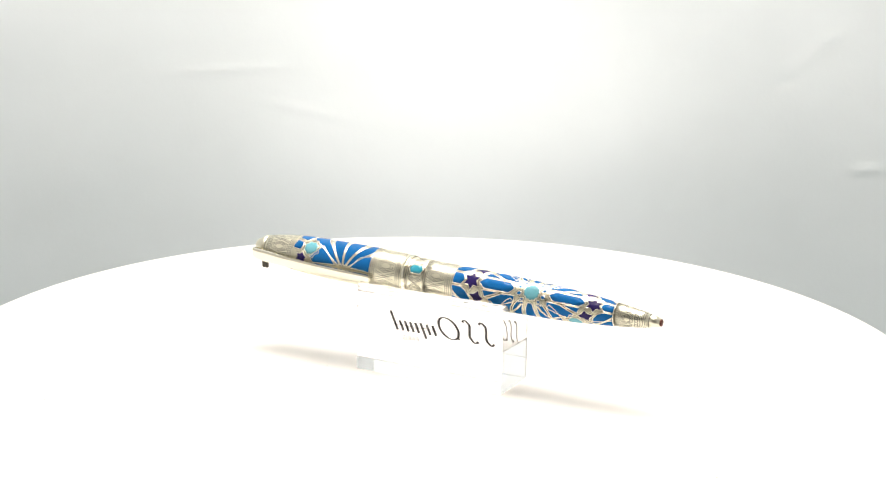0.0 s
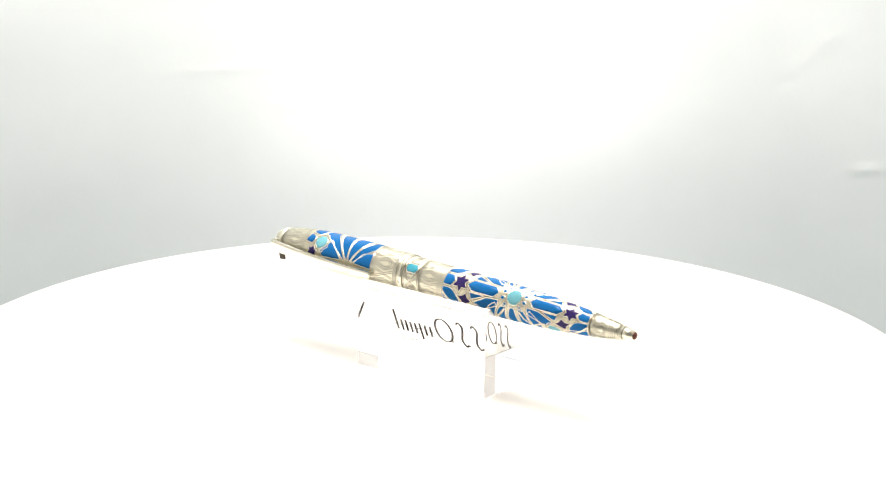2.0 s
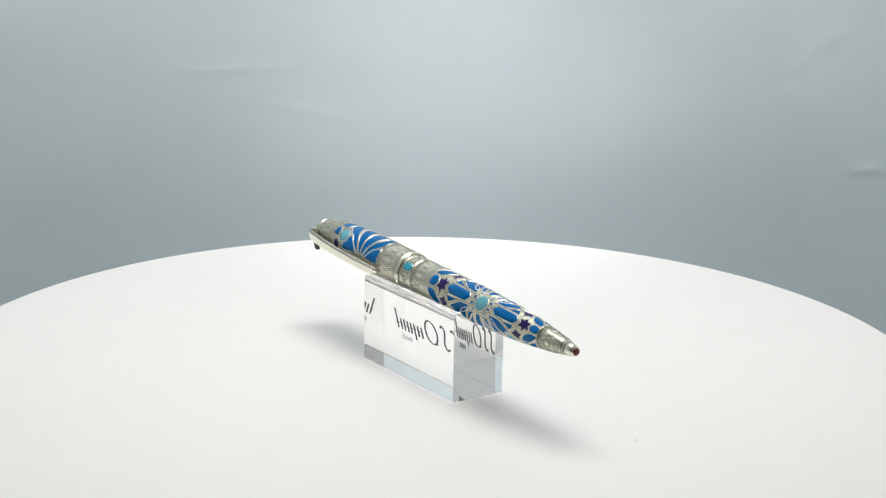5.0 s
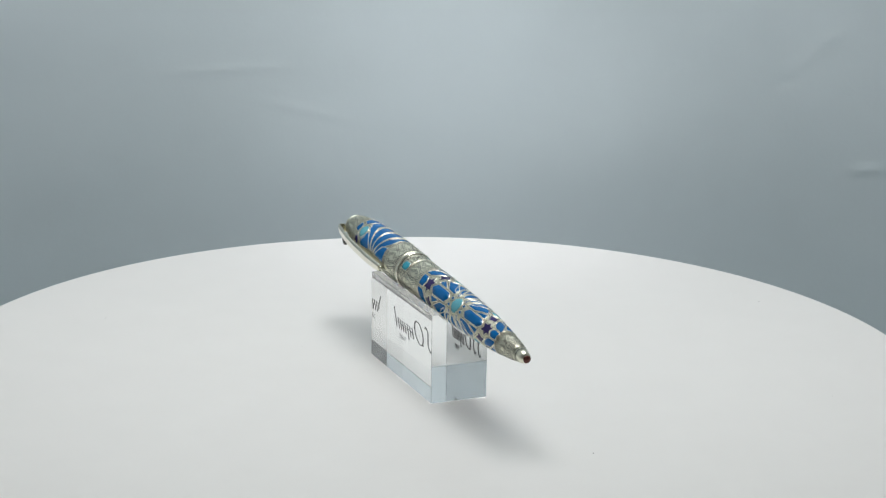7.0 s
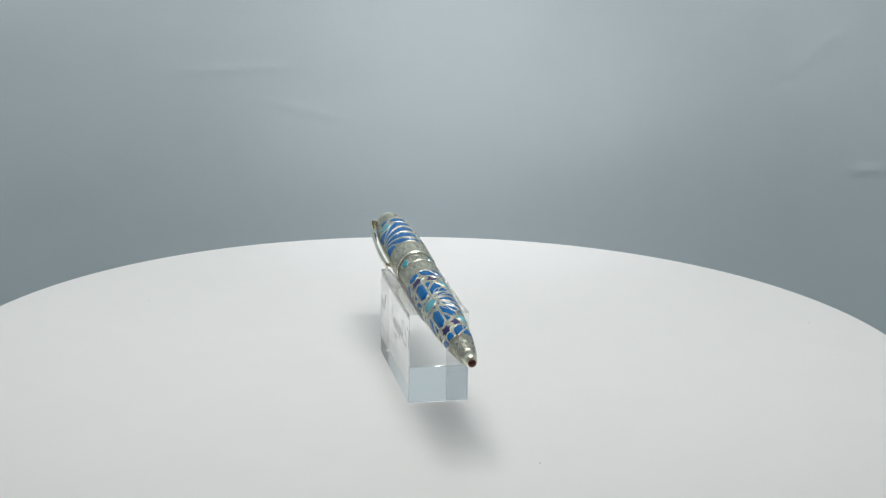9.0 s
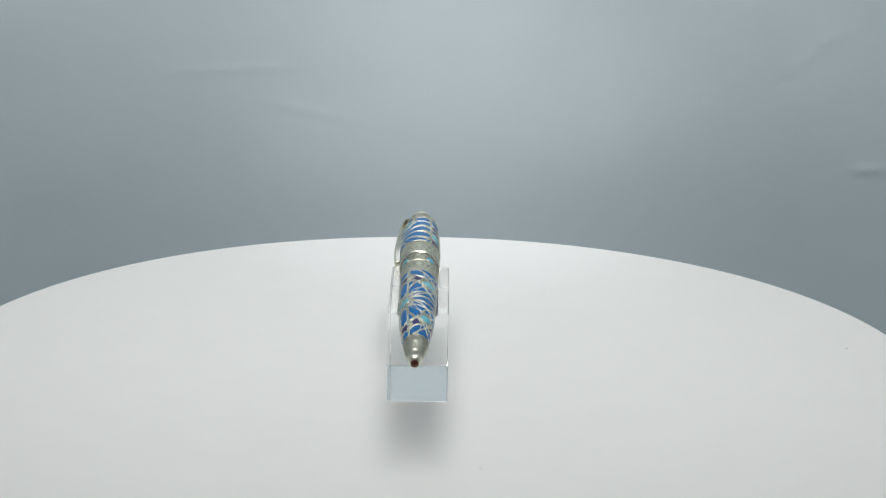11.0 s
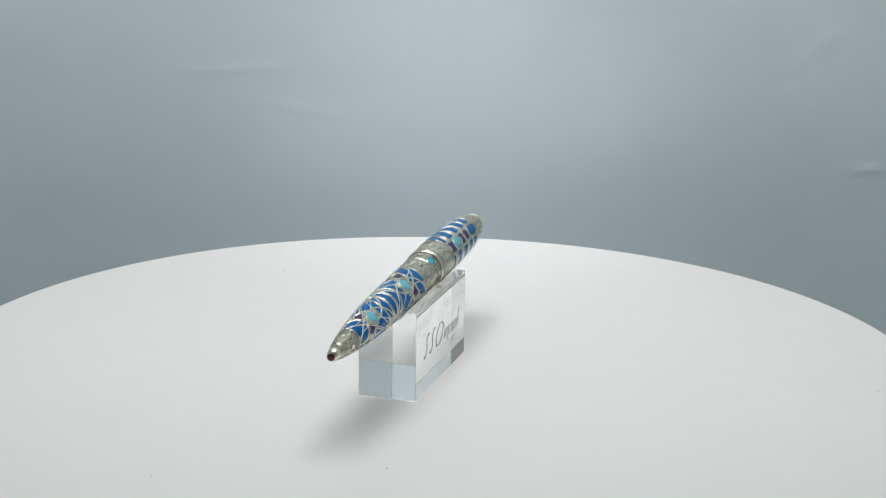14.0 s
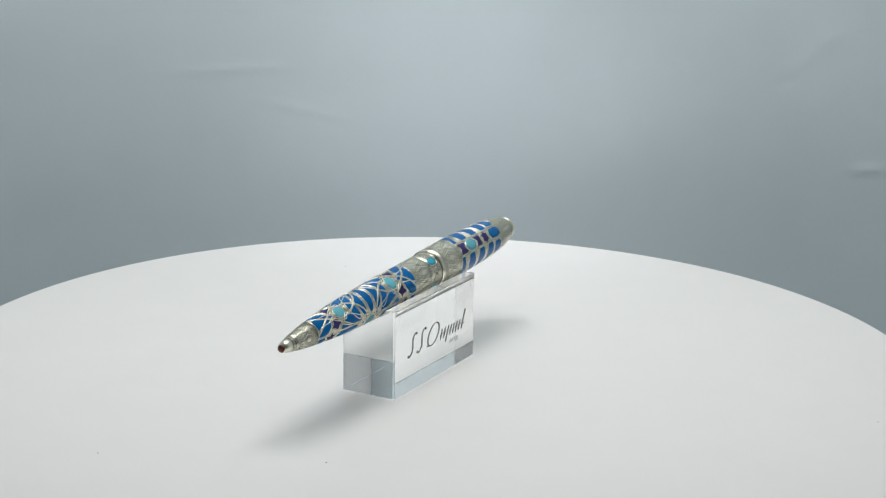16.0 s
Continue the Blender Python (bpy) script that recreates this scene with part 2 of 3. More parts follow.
def printed_mark(block):
    """A plain mark of slanted strokes, with the city's name below, on one long side."""
    face = BW / 2 - 0.00006
    shapes = []

    lean = 0.42

    def flourish(u, pts, wide):
        shapes.append(([(u + x + lean * y, y) for x, y in pts], wide))

    # two tall slanted waves, a large slanted ring, and a row of slanted bars on a running hairline
    for u in (3.2, 9.0):
        flourish(u, [(1.5, 6.6), (0.4, 7.4), (-0.7, 6.0), (0.0, 3.7), (0.7, 1.6), (-0.4, -0.2), (-1.7, 0.6)], 0.85)
    flourish(16.6, [(3.3 * math.cos(q), 3.5 + 3.7 * math.sin(q)) for q in [math.pi * k / 6 for k in range(13)]], 0.85)
    for u, top, low in ((22.4, 3.6, 0.0), (24.5, 3.6, 0.0), (26.6, 3.8, -1.6), (28.6, 3.6, 0.0), (30.5, 3.6, 0.0), (32.4, 3.7, 0.0), (34.3, 3.6, 0.0), (36.4, 6.6, 0.0)):
        flourish(u, [(0.0, top), (0.0, (top + low) / 2), (0.05, low)], 0.85)
    flourish(21.6, [(0.0, 1.7), (4.0, 2.1), (8.0, 1.6), (12.0, 2.1), (16.6, 1.7)], 0.5)
    for u in (7.4, 14.2):
        shapes.append(([(u, -0.1), (u + 0.1, 0.5)], 0.8))
    sx = 39.0 / 40.0
    for pts, wide in shapes:
        verts, faces = stroke(pts, wide * 1.15)
        bm = from_lists([(0.0253 - u * sx / 1000 - BX, face, 0.0112 + v * 0.9 / 1000) for u, v in verts], faces)
        ob = part("printed_stroke", bm, INK, block, smooth=False)
    text = bpy.data.curves.new("city_name", "FONT")
    text.body, text.size, text.align_x = "PARIS", 0.0023, "CENTER"
    holder = new("city_name", text)
    bpy.context.view_layer.update()
    mesh = bpy.data.meshes.new_from_object(holder.evaluated_get(bpy.context.evaluated_depsgraph_get()))
    bpy.data.objects.remove(holder)
    mesh.transform(pose(-0.0055 - BX, face, 0.0082, 90, 0, 180))
    mesh.materials.clear()
    mesh.materials.append(INK)
    ob = new("city_name", mesh)
    ob.parent = block


printed_mark(BLOCK)


def scuffs(block):
    """Three small scuffs low on the block's end."""
    x = BL / 2 - 0.00005
    for y, z, turn, long in ((-0.0080, 0.0068, 55, 0.0011), (-0.0083, 0.0012, 80, 0.0014), (-0.0042, 0.0016, 15, 0.0009)):
        verts, faces = stroke([(-long / 2, 0.0), (0.0, long * 0.12), (long / 2, 0.0)], 0.0003)
        c, s = math.cos(radians(turn)), math.sin(radians(turn))
        part("scuff", from_lists([(x, y + u * c - v * s, z + u * s + v * c) for u, v in verts], faces), DUST, block, "small grey scuff", smooth=False)


scuffs(BLOCK)

# ---- the pen ----
# s runs in mm from the writing tip to the crown; phi in degrees round the axis from straight up towards the printed side.
TIP, TAIL = Vector((0.07867, -0.00291, 0.02804)), Vector((-0.06126, -0.00291, 0.03245))
_ax = (TAIL - TIP).normalized()
_up = (Vector((0, 0, 1)) - _ax * _ax.z).normalized()
_sd = _up.cross(_ax)
LIE = Matrix(((_ax.x, _sd.x, _up.x, TIP.x), (_ax.y, _sd.y, _up.y, TIP.y), (_ax.z, _sd.z, _up.z, TIP.z), (0, 0, 0, 1)))
PROFILE = [(0, 1.25), (2, 1.8), (6, 2.5), (10, 3.1), (14, 3.55), (18, 3.95), (23, 4.4), (28, 4.78), (34, 5.1), (40, 5.32), (48, 5.52), (56, 5.65), (64, 5.73), (72, 5.78), (82, 5.8),
           (82.5, 6.2), (90, 6.36), (98, 6.40), (106, 6.33), (114, 6.15), (120, 5.92), (125, 5.58), (129, 5.1), (133, 4.45), (136, 3.75), (140, 2.9)]


def girth(s):
    for (a, ra), (b, rb) in zip(PROFILE, PROFILE[1:]):
        if s <= b:
            return ra + (rb - ra) * (s - a) / (b - a)
    return PROFILE[-1][1]


def on_pen(s, phi, h=0.0):
    r, a = girth(s) + h, radians(phi)
    return Vector((s / 1000, -r * math.sin(a) / 1000, r * math.cos(a) / 1000))


def span(a, b, lift=0.0, close=True):
    """The stretch of the pen's outline between a and b, for turning."""
    inner = [(s, r) for s, r in PROFILE if a < s < b]
    rows = [(a, girth(a + 1e-6))] + inner + [(b, girth(b - 1e-6))]
    dense = []
    for (p, rp), (q, rq) in zip(rows, rows[1:]):
        n = max(1, int((q - p) / 1.5))
        dense += [(p + (q - p) * k / n, rp + (rq - rp) * k / n) for k in range(n)]
    dense.append(rows[-1])
    out = [(s / 1000, (r + lift) / 1000) for s, r in dense]
    return [(a / 1000, 0.0)] + out + [(b / 1000, 0.0)] if close else out


PEN = tagged(new("ballpoint_pen"), "silver pen with blue and purple enamel star lattice", "pen")
barrel = part("barrel", lathe(span(14, 76), "x", 72), SILVER, PEN, "silver lower barrel with enamel lattice")
nose = part("nose_cone", lathe(span(4.2, 14), "x", 72), SILVER, PEN, "engraved tapered silver nose")
point = part("tip_sleeve", lathe(span(0.4, 4.2), "x", 48), LATTICE, PEN, "smooth polished tip")
part("ball_tip", lathe([(0.0004, 0.0), (0.0004, 0.00105), (0.0, 0.00112), (-0.0002, 0.0009), (-0.0003, 0.0)], "x", 32), NIB, point, "dark copper-brown ball tip")
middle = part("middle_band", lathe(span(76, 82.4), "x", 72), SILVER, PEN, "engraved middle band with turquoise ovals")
cap = part("cap", lathe(span(83.6, 135), "x", 72), SILVER, PEN, "silver upper barrel with enamel fans")
part("enamel_ground", lathe(span(14.6, 66.7, 0.012, False), "x", 72), FIELD, barrel, "tarnished silver between the enamel")
part("enamel_ground", lathe(span(94.9, 123.6, 0.012, False), "x", 72), FIELD, cap, "tarnished silver between the enamel")
# raised dark ring; its colour stands for the shade against cap_ring
part("gap_shade_ring", lathe([(0.0821, 0.0056), (0.0821, 0.00587), (0.08252, 0.00587), (0.08252, 0.0056)], "x", 72), ENGRAVED_AND_SHADE, middle, "dark ring painted as the shade beside the polished ring")
part("cap_ring", lathe([(0.0825, 0.0), (0.0825, 0.0061), (0.0827, 0.00628), (0.0831, 0.00634), (0.0835, 0.00632), (0.0837, 0.00622), (0.0837, 0.0)], "x", 72), POLISHED, PEN, "polished ring")
part("crown", lathe([(0.135, 0.0), (0.135, 0.0040), (0.1363, 0.0038), (0.1368, 0.0035), (0.1370, 0.00285), (0.1384, 0.00265), (0.1391, 0.0022), (0.1395, 0.0014), (0.1396, 0.0)], "x", 64), SILVER, PEN, "plain polished crown")


def offset_loop(pts, d):
    """The closed loop moved outwards by d, in mm of the unrolled surface."""
    n = len(pts)
    area = sum(pts[k][0] * pts[(k + 1) % n][1] - pts[(k + 1) % n][0] * pts[k][1] for k in range(n))
    sg = 1 if area > 0 else -1
    out = []
    for k in range(n):
        (ax, ay), (bx, by), (cx, cy) = pts[k - 1], pts[k], pts[(k + 1) % n]
        e1, e2 = Vector((by - ay, ax - bx)), Vector((cy - by, bx - cx))
        if e1.length < 1e-9 or e2.length < 1e-9:
            out.append((bx, by))
            continue
        e1.normalize(), e2.normalize()
        m = e1 + e2
        if m.length < 0.2:
            m = e1.copy()
        m.normalize()
        k2 = min(1.8, 1 / max(0.3, m.dot(e1)))
        out.append((bx + sg * m.x * d * k2, by + sg * m.y * d * k2))
    return out


def dense_loop(pts, step=0.9):
    out = []
    for (ax, ay), (bx, by) in zip(pts, pts[1:] + pts[:1]):
        n = max(1, int(math.hypot(bx - ax, by - ay) / step + 0.5))
        out += [(ax + (bx - ax) * k / n, ay + (by - ay) * k / n) for k in range(n)]
    return out


RIDGES = {}
LINES = {}


def ribbon(owner, pts, wide=0.16, h=0.045):
    """A dark engraved line through (s, phi) points."""
    rv, rf = LINES.setdefault(owner.name, ([], []))
    fine = []
    for (a, p), (b, q) in zip(pts, pts[1:]):
        n = max(1, int(abs(q - p) / 6))
        fine += [(a + (b - a) * k / n, p + (q - p) * k / n) for k in range(n)]
    fine.append(pts[-1])
    base, n = len(rv), len(fine)
    for k, (s, phi) in enumerate(fine):
        (a, p), (b, q) = fine[max(k - 1, 0)], fine[min(k + 1, n - 1)]
        per = girth(s) * math.pi / 180
        dx, dy = b - a, (q - p) * per
        d = math.hypot(dx, dy) or 1
        rv += [on_pen(s - dy / d * wide / 2, phi + dx / d * wide / 2 / per, h), on_pen(s + dy / d * wide / 2, phi - dx / d * wide / 2 / per, h)]
    rf += [(base + 2 * k, base + 2 * k + 1, base + 2 * k + 3, base + 2 * k + 2) for k in range(n - 1)]


def inlay(pts, s0, phi0, scale, mat, parent, name="enamel_inlay"):
    """One enamel piece: a loop in mm about (s0, phi0), scale mm across per degree; a silver ridge is laid round it."""
    put = lambda p, h: on_pen(s0 + p[0], phi0 + p[1] / scale, h)
    verts, faces = [], []
    if isinstance(pts, tuple):
        left, right = pts
        rows, cols = len(left), 4
        for k in range(rows):
            for j in range(cols + 1):
                t = j / cols
                edge = k in (0, rows - 1) or j in (0, cols)
                verts.append(put((left[k][0] + (right[k][0] - left[k][0]) * t, left[k][1] + (right[k][1] - left[k][1]) * t), 0.07 if edge else 0.09))
        for k in range(rows - 1):
            for j in range(cols):
                q = k * (cols + 1) + j
                faces.append((q, q + 1, q + cols + 2, q + cols + 1))
        loop = left + right[::-1]
        n = len(loop)
    else:
        loop = dense_loop(pts)
        n = len(loop)
        cx, cy = sum(p[0] for p in loop) / n, sum(p[1] for p in loop) / n
        reach = max(abs(y - cy) for x, y in loop) / scale
        rings = max(2, min(5, int(reach / 7)))
        levels = [(1.0, 0.01), (1.0, 0.07)] + [(1.0 - k / rings, 0.09) for k in range(1, rings)]
        for f, h in levels:
            verts += [put((cx + (x - cx) * f, cy + (y - cy) * f), h) for x, y in loop]
        verts.append(put((cx, cy), 0.09))
        last = len(levels) - 1
        for k in range(n):
            m = (k + 1) % n
            faces += [(j * n + k, j * n + m, (j + 1) * n + m, (j + 1) * n + k) for j in range(last)]
            faces.append((last * n + k, last * n + m, (last + 1) * n))
    part(name, from_lists(verts, faces), mat, parent)
    rv, rf = RIDGES.setdefault(parent.name, ([], []))
    base = len(rv)
    for d, h in ((0.0, 0.06), (0.04, 0.11), (0.24, 0.11), (0.30, 0.02)):
        rv += [put(p, h) for p in offset_loop(loop, d)]
    for j in range(3):
        for k in range(n):
            m = (k + 1) % n
            rf.append((base + j * n + k, base + j * n + m, base + (j + 1) * n + m, base + (j + 1) * n + k))
    edge = offset_loop(loop, 0.37)
    ribbon(parent, [(s0 + x, phi0 + y / scale) for x, y in edge + edge[:1]], 0.16, 0.035)


def frame_ring(pts, s0, phi0, scale, parent, wide=0.3):
    """A raised silver outline with no enamel of its own."""
    loop = dense_loop(pts, 0.6)
    n = len(loop)
    rv, rf = RIDGES.setdefault(parent.name, ([], []))
    base = len(rv)
    for d, h in ((0.0, 0.01), (0.05, 0.13), (wide - 0.05, 0.13), (wide, 0.01)):
        rv += [on_pen(s0 + x, phi0 + y / scale, h) for x, y in offset_loop(loop, d)]
    for j in range(3):
        for k in range(n):
            m = (k + 1) % n
            rf.append((base + j * n + k, base + j * n + m, base + (j + 1) * n + m, base + (j + 1) * n + k))
    for d in (-0.08, wide + 0.07):
        edge = offset_loop(loop, d)
        ribbon(parent, [(s0 + x, phi0 + y / scale) for x, y in edge + edge[:1]], 0.16, 0.035)


def arc_band(a, m, b, wide, s0, phi0, scale, parent):
    """A raised silver strap along the curve a-m-b, passing over the enamel."""
    rows = []
    for k in range(17):
        t = k / 16
        x = (1 - t) ** 2 * a[0] + 2 * t * (1 - t) * m[0] + t * t * b[0]
        y = (1 - t) ** 2 * a[1] + 2 * t * (1 - t) * m[1] + t * t * b[1]
        dx, dy = (1 - t) * (m[0] - a[0]) + t * (b[0] - m[0]), (1 - t) * (m[1] - a[1]) + t * (b[1] - m[1])
        d = math.hypot(dx, dy) or 1
        rows.append([(x - dy / d * w, y + dx / d * w, h) for w, h in ((-wide / 2, 0.06), (-wide / 2 + 0.05, 0.14), (-0.06, 0.14), (0.0, 0.10), (0.06, 0.14), (wide / 2 - 0.05, 0.14), (wide / 2, 0.06))])
    rv, rf = RIDGES.setdefault(parent.name, ([], []))
    base = len(rv)
    for row in rows:
        rv += [on_pen(s0 + x, phi0 + y / scale, h) for x, y, h in row]
    for k in range(16):
        for j in range(6):
            q = base + k * 7 + j
            rf.append((q, q + 1, q + 8, q + 7))
    for j in (0, 6):
        side = [(row[j][0], row[j][1]) for row in rows]
        ribbon(parent, [(s0 + x, phi0 + y / scale) for x, y in side], 0.15, 0.095)
    ribbon(parent, [(s0 + row[3][0], phi0 + row[3][1] / scale) for row in rows], 0.08, 0.125)


def star(cx, cy, R, r, points, turn=0.0):
    return [(cx + (R if k % 2 == 0 else r) * math.cos(radians(turn) + math.pi * k / points), cy + (R if k % 2 == 0 else r) * math.sin(radians(turn) + math.pi * k / points)) for k in range(2 * points)]


def ring_of(cx, cy, R, n, turn=0.0):
    return [(cx + R * math.cos(radians(turn) + 2 * math.pi * k / n), cy + R * math.sin(radians(turn) + 2 * math.pi * k / n)) for k in range(n)]


def bow(a, m, b, wide, n=9):
    """A lens-shaped petal along the curve a-m-b."""
    left, right = [], []
    for k in range(n + 1):
        t = k / n
        x = (1 - t) ** 2 * a[0] + 2 * t * (1 - t) * m[0] + t * t * b[0]
        y = (1 - t) ** 2 * a[1] + 2 * t * (1 - t) * m[1] + t * t * b[1]
        dx, dy = (1 - t) * (m[0] - a[0]) + t * (b[0] - m[0]), (1 - t) * (m[1] - a[1]) + t * (b[1] - m[1])
        d = math.hypot(dx, dy) or 1
        w = wide / 2 * math.sin(math.pi * (0.06 + 0.88 * t)) ** 0.55
        left.append((x - dy / d * w, y + dx / d * w))
        right.append((x + dy / d * w, y - dx / d * w))
    return left, right


# lower barrel: two suns opposite one another, eight-cornered pale stars between them
Q = 8.4 / 90
for phi in (-52, 128):
    put = lambda pts, mat: inlay(pts, 40.2, phi, Q, mat, barrel)
    put(star(0, 0, 2.65, 2.25, 12), SKY)
    for k in range(12):
        a = 15 + 30 * k
        if abs(math.sin(radians(a))) > 0.8:
            continue
        put([(r * math.cos(radians(a + d)), r * math.sin(radians(a + d))) for r, d in ((3.2, 0), (4.0, 8), (4.9, 0), (4.0, -8))], BLUE)
    for e in (1, -1):
        put([(e * x, y) for x, y in ((5.7, 0), (7.3, 1.55), (15.4, 1.55), (17.2, 0), (15.4, -1.55), (7.3, -1.55))], BLUE)
        put(star(e * 19.9, 0, 2.85, 1.55, 6, 30), NAVY)
        put([(e * x, y) for x, y in ((22.2, 0), (23.2, 1.6), (26.0, 1.6), (26.0, -1.6), (23.2, -1.6))], BLUE)
        for g in (1, -1):
            put([(e * x, g * y) for x, y in ((10.6, 2.2), (15.8, 2.2), (15.0, 3.9))], BLUE)
            put([(e * x, g * y) for x, y in ((5.3, 2.2), (9.4, 2.4), (13.9, 4.6), (13.3, 5.9), (11.6, 6.5), (5.4, 3.8))], BLUE)
            put([(e * x, g * y) for x, y in ((15.1, 5.0), (16.6, 4.0), (17.2, 2.7), (18.4, 3.7), (20.3, 4.0), (19.0, 5.2), (18.6, 6.8), (17.2, 5.9))], NAVY)
            put([(e * x, g * y) for x, y in ((20.2, 5.1), (21.6, 3.2), (23.2, 2.4), (26.0, 2.4), (26.0, 5.2), (22.8, 6.3), (19.8, 6.6))], BLUE)
for phi in (38, 218):
    put = lambda pts, mat: inlay(pts, 40.2, phi, Q, mat, barrel)
    put(bow((0.0, -4.9), (0.0, 0.0), (0.0, 4.9), 3.1, 12), BLUE)
    for e in (1, -1):
        put(bow((e * 2.7, -5.1), (e * 6.2, 0.0), (e * 2.7, 5.1), 3.1, 12), BLUE)
        put(bow((e * 5.9, -4.8), (e * 11.1, 0.0), (e * 5.9, 4.8), 3.0, 12), BLUE)
        put(star(e * 14.2, 0, 2.4, 2.0, 8, 22.5), SKY)
        frame_ring(star(e * 14.2, 0, 3.35, 2.75, 8, 22.5), 40.2, phi, Q, barrel)
        for g in (1, -1):
            arc_band((e * 11.6, g * 2.2), (e * 6.0, g * 0.6), (e * 2.6, g * -4.4), 0.6, 40.2, phi, Q, barrel)
            arc_band((e * 17.2, g * 1.4), (e * 22.0, g * 0.2), (e * 26.0, g * -4.6), 0.6, 40.2, phi, Q, barrel)
        put([(e * x, y) for x, y in ((17.6, 0), (20.4, 1.6), (23.0, 1.8), (26.0, 3.0), (26.0, -3.0), (23.0, -1.8), (20.4, -1.6))], BLUE)

# cap: fans of blue petals either side of a ladder of hexagons, and a pale star above each fan
P = 0.108


def fan_petal(c):
    """A petal that narrows towards the fan's root, cut off at the engraved band."""
    low, high = [], []
    for y in [2.5 + 0.7 * k for k in range(18)]:
        k = (16.0 - max(y, 6.6)) / 6.7
        mid, hw = 1.0 + (c - 1.0) * k, 1.95 * k * (1.0 if y > 6 else 0.62 + 0.38 * (y - 2.5) / 4.1)
        low.append((max(-8.1, min(mid - hw, 13.0)), y))
        high.append((max(-7.7, min(mid + hw, 14.2)), y))
    return low, high


for phi, e in ((53, 1), (53, -1)):
    put = lambda pts, mat: inlay(tuple([(x, e * y) for x, y in side] for side in pts) if isinstance(pts, tuple) else [(x, e * y) for x, y in pts], 103, phi, P, mat, cap)
    for c in (-5.4, -0.6, 4.2, 8.8):
        put(fan_petal(c), BLUE)
    for c in (-3.0, 1.8, 6.5):
        low = 1.0 + (c - 1.0) * 1.35
        arc_band((1.0 + (c - 1.0) * 0.2, e * 14.6), (low, e * 7.4), (low, e * 2.6), 0.75, 103, phi, P, cap)
    put(star(13.9, 10.9, 2.5, 2.05, 8, 22.5), SKY)
    frame_ring(star(13.9, e * 10.9, 3.3, 2.7, 8, 22.5), 103, phi, P, cap)
    put(star(16.8, 14.8, 2.2, 1.3, 6, 20), NAVY)
    put([(9.8, 9.6), (11.2, 11.6), (13.6, 13.6), (12.4, 15.4), (4.4, 14.8)], BLUE)
    put([(-8.1, 10.4), (-4.4, 11.4), (-1.4, 14.8), (-8.1, 15.2)], BLUE)
    put([(15.2, 3.0), (18.6, 2.6), (20.2, 4.4), (19.2, 7.4), (16.2, 8.2), (14.9, 6.0)], BLUE)
    put([(16.9, 9.4), (19.6, 8.4), (20.3, 11.6), (17.4, 12.0)], BLUE)
for phi in (53,):
    put = lambda pts, mat: inlay(pts, 103, phi, P, mat, cap)
    put([(-3.2, 0), (-1.7, 1.8), (1.9, 1.8), (3.4, 0), (1.9, -1.8), (-1.7, -1.8)], SKY)
    put([(-7.8, 1.8), (-4.2, 1.8), (-2.9, 1.4), (-4.0, 0), (-2.9, -1.4), (-4.2, -1.8), (-7.8, -1.8), (-6.6, 0)], NAVY)
    put([(3.0, 1.8), (6.2, 1.8), (7.0, 1.3), (6.4, 0), (7.0, -1.3), (6.2, -1.8), (3.0, -1.8), (4.2, 0)], NAVY)
    put(star(9.9, 0, 2.55, 1.45, 6, 30), NAVY)
    put([(12.8, 0), (13.9, 1.8), (18.2, 1.8), (20.2, 1.1), (20.2, -1.1), (18.2, -1.8), (13.9, -1.8)], BLUE)
# turquoise ovals round the middle band
for phi in (-51, 39, 129, 219):
    inlay([(-2.3, 0), (-1.5, 1.35), (1.5, 1.35), (2.3, 0), (1.5, -1.35), (-1.5, -1.35)], 79.2, phi, 0.101, GEM, middle, "turquoise_oval")
    inlay_loop = [(-2.85, 0), (-1.9, 2.0), (1.9, 2.0), (2.85, 0), (1.9, -2.0), (-1.9, -2.0)]
for owner in (barrel, cap, middle):
    rv, rf = RIDGES[owner.name]
    tagged(part("lattice", from_lists(rv, rf), LATTICE, owner, "raised silver lattice"), kind="stuff")

# engraved bands
def circle(owner, s, wide=0.18):
    ribbon(owner, [(s, 6.0 * k) for k in range(61)], wide)


def dots(owner, s, count, wide=0.62):
    """A ladder of small dark rungs round the pen."""
    for k in range(count):
        phi = 360 * k / count
        ribbon(owner, [(s - wide / 2, phi), (s + wide / 2, phi)], 0.24)


def knots(owner, a, b, count):
    """Interlaced hexagons and crossing bars, repeated round a band."""
    m, q = (a + b) / 2, (b - a) / 2
    w = 360 / count
    for k in range(count):
        c = k * w
        for f in (0.96, 0.74, 0.50):
            ribbon(owner, [(m - q * f, c - w * 0.15 * f), (m, c - w * 0.34 * f), (m + q * f, c - w * 0.15 * f), (m + q * f, c + w * 0.15 * f), (m, c + w * 0.34 * f), (m - q * f, c + w * 0.15 * f), (m - q * f, c - w * 0.15 * f)])
        for d in (-0.045, 0.045):
            ribbon(owner, [(a, c + w * (0.32 + d)), (m, c + w * (0.5 + d)), (b, c + w * (0.68 + d))])
            ribbon(owner, [(a, c + w * (0.68 + d)), (m, c + w * (0.5 + d)), (b, c + w * (0.32 + d))])


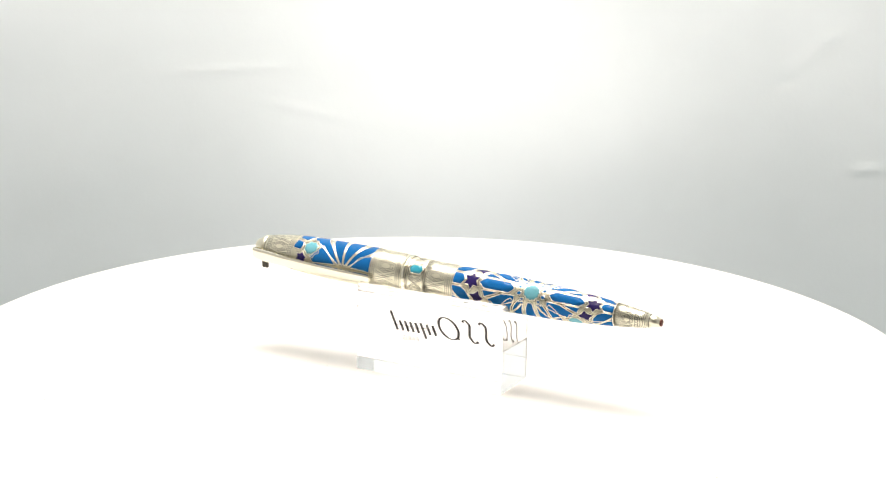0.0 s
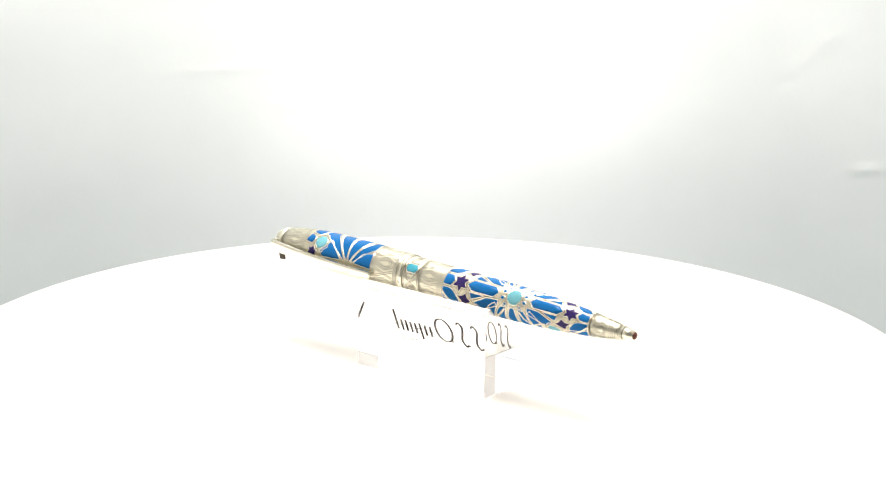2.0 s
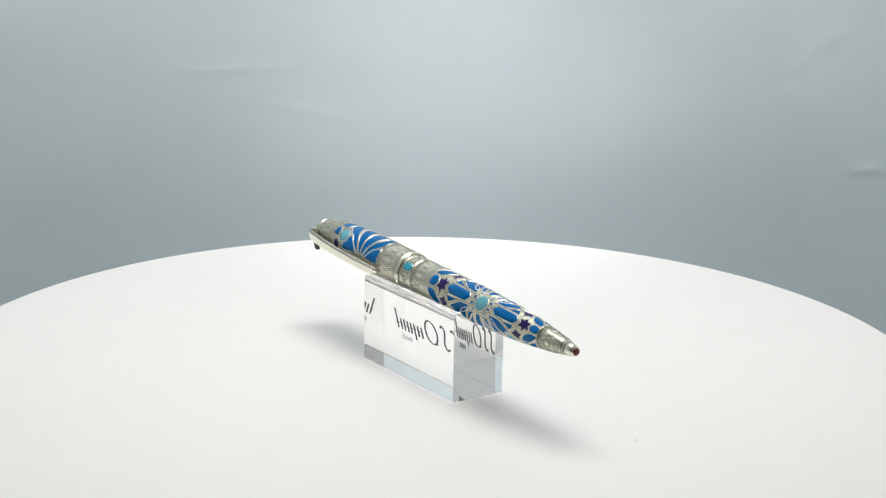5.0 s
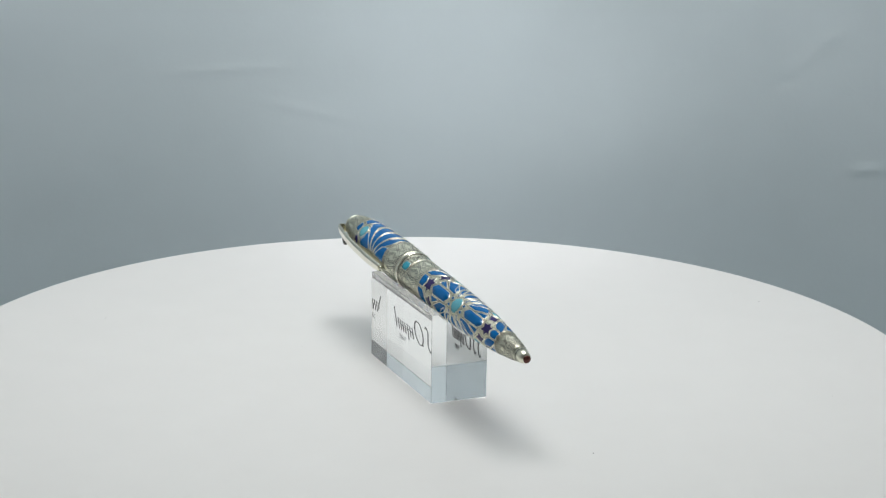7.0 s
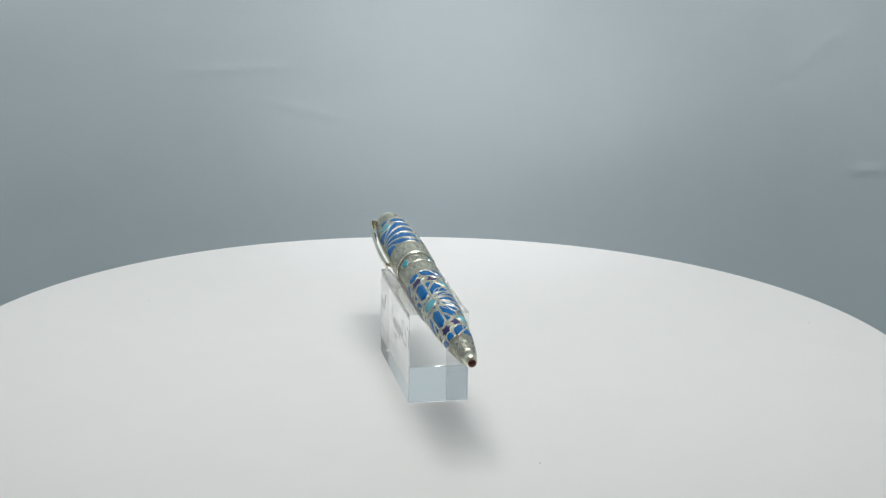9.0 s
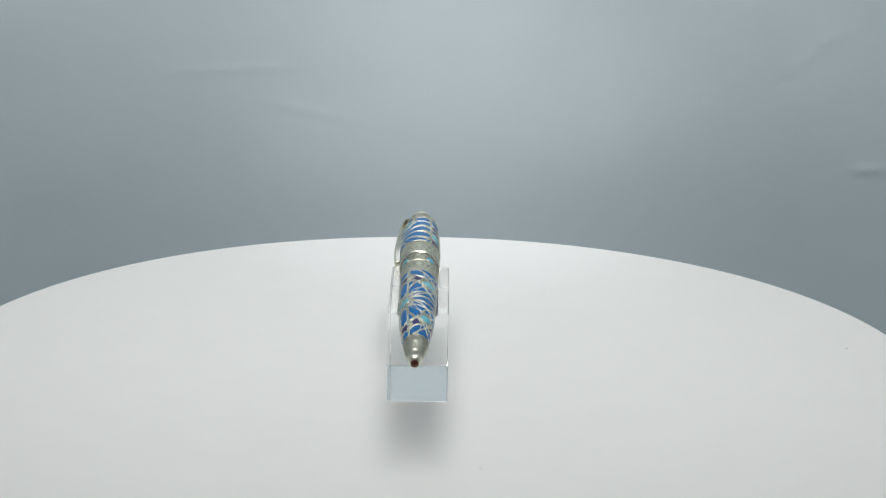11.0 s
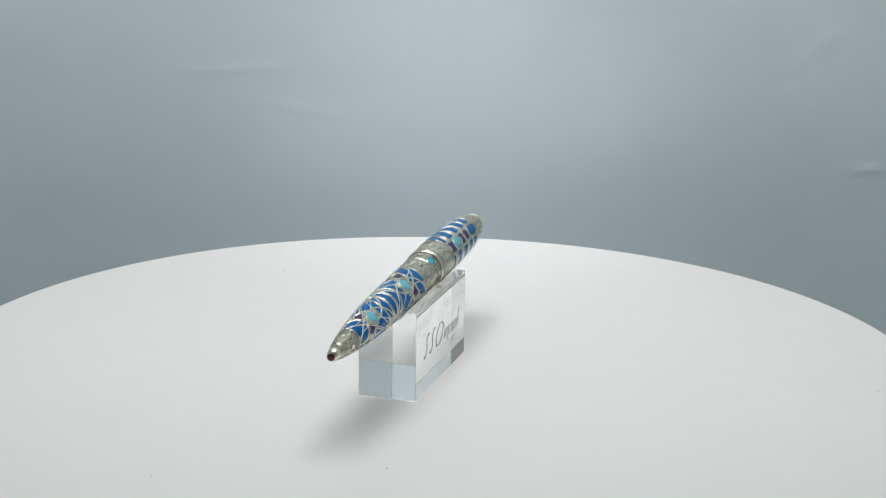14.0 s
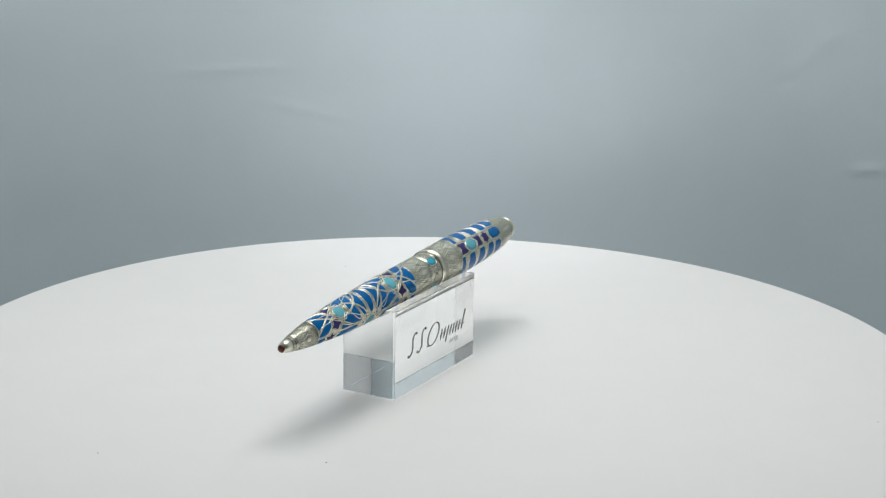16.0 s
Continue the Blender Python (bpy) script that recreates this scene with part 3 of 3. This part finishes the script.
for s in (67.2, 68.6, 75.6):
    circle(barrel, s)
dots(barrel, 67.9, 62)
knots(barrel, 69.0, 75.2, 6)
circle(barrel, 14.3, 0.2)
# the line at 82.2 paints the shade under cap_ring
for s in (76.3, 81.7, 82.2):
    circle(middle, s)
for phi in (-51, 39, 129, 219):
    ribbon(middle, [(79.2 + x, phi + y / 0.101) for x, y in inlay_loop + inlay_loop[:1]])
    for d in (-0.3, 0.3):
        for g in (1, -1):
            ribbon(middle, [(76.8, phi + 45 + g * (-16) + d * 8), (79.2, phi + 45 + d * 8), (81.4, phi + 45 + g * 16 + d * 8)])
            ribbon(middle, [(77.4, phi + 45 + g * 22 + d * 8), (79.2, phi + 45 + g * 12 + d * 8), (81.0, phi + 45 + g * 22 + d * 8)])
for s in (84.4, 85.6, 93.2, 94.5, 123.9, 125.1, 132.4, 133.6, 134.7):
    circle(cap, s)
dots(cap, 85.0, 68)
dots(cap, 93.85, 68)
dots(cap, 124.5, 58)
dots(cap, 133.0, 46)
knots(cap, 86.0, 92.8, 6)
knots(cap, 125.5, 132.0, 6)
for s in (4.5, 5.1, 5.6, 6.1, 6.6, 7.6, 11.9, 12.4, 13.6):
    circle(nose, s, 0.17)
dots(nose, 13.0, 34, 0.8)
dots(nose, 7.1, 22, 0.6)
knots(nose, 8.1, 11.6, 4)
circle(point, 3.4, 0.2)
for owner in (barrel, middle, cap, nose, point):
    rv, rf = LINES[owner.name]
    tagged(part("engraving", from_lists(rv, rf), ENGRAVED_AND_SHADE, owner, "dark engraved lines"), kind="stuff")


def pen_clip():
    """A springy flat bar that leaves the crown, bends over and runs along the cap to a rounded end."""
    turn = -101.0
    path = [(136.6, 3.0), (137.7, 3.6), (138.2, 4.3), (138.0, 5.0), (136.8, 5.5), (133.0, 6.1), (126.0, 6.95), (116.0, 7.6), (106.0, 8.0), (99.0, 8.0), (95.2, 7.8), (94.0, 7.7)]
    wide = [1.3, 1.4, 1.5, 1.65, 1.8, 1.9, 1.8, 1.7, 1.6, 1.45, 1.3, 1.1]
    verts, faces = [], []
    c, s = math.cos(radians(turn)), math.sin(radians(turn))
    n = len(path)
    for k, (a, r) in enumerate(path):
        p, q = path[max(k - 1, 0)], path[min(k + 1, n - 1)]
        dx, dy = q[0] - p[0], q[1] - p[1]
        d = math.hypot(dx, dy)
        nx, ny = -dy / d, dx / d
        for w, t in ((-1, -0.35), (-1, 0.2), (-0.6, 0.45), (0.6, 0.45), (1, 0.2), (1, -0.35)):
            aa, rr, lat = a - nx * t, r - ny * t, w * wide[k]
            y, z = rr * s + lat * c, rr * c - lat * s
            verts.append((aa / 1000, -y / 1000, z / 1000))
    for k in range(n - 1):
        for j in range(6):
            faces.append((k * 6 + j, k * 6 + (j + 1) % 6, k * 6 + 6 + (j + 1) % 6, k * 6 + 6 + j))
    faces += [tuple(range(6)), tuple((n - 1) * 6 + j for j in range(6))]
    clip = part("clip", from_lists(verts, faces), POLISHED, PEN, "polished silver clip", smooth=False)
    bm = bmesh.new()
    bmesh.ops.create_uvsphere(bm, u_segments=20, v_segments=12, radius=0.00085)
    for v in bm.verts:
        v.co = Vector((v.co.x * 1.1 + 0.0945, v.co.y - 0.0073 * s, v.co.z + 0.0073 * c))
    part("clip_bead", bm, POLISHED, clip)
    # small dark tab that stands out beside the clip near the crown
    tab = []
    for a in (132.4, 134.4):
        for r in (5.3, 6.1):
            for lat in (-4.1, -1.6):
                tab.append((a / 1000, -(r * s + lat * c) / 1000, (r * c - lat * s) / 1000))
    part("clip_tab", from_lists(tab, [(0, 1, 3, 2), (4, 5, 7, 6), (0, 1, 5, 4), (2, 3, 7, 6), (0, 2, 6, 4), (1, 3, 7, 5)]), ENGRAVED_AND_SHADE, clip, "small dark tab beside the clip", smooth=False)


pen_clip()

# ---- what turns ----
START, RATE = -27.435, -5.7228


def turned(t):
    return pose(0, 0, 0, 0, 0, START + RATE * t)


def motions():
    times = [0.5 * k for k in range(33)]
    walk(TABLE, [(t, turned(t)) for t in times])
    walk(BLOCK, [(t, turned(t) @ pose(BX, BY, 0)) for t in times])
    walk(PEN, [(t, turned(t) @ LIE) for t in times])


motions()
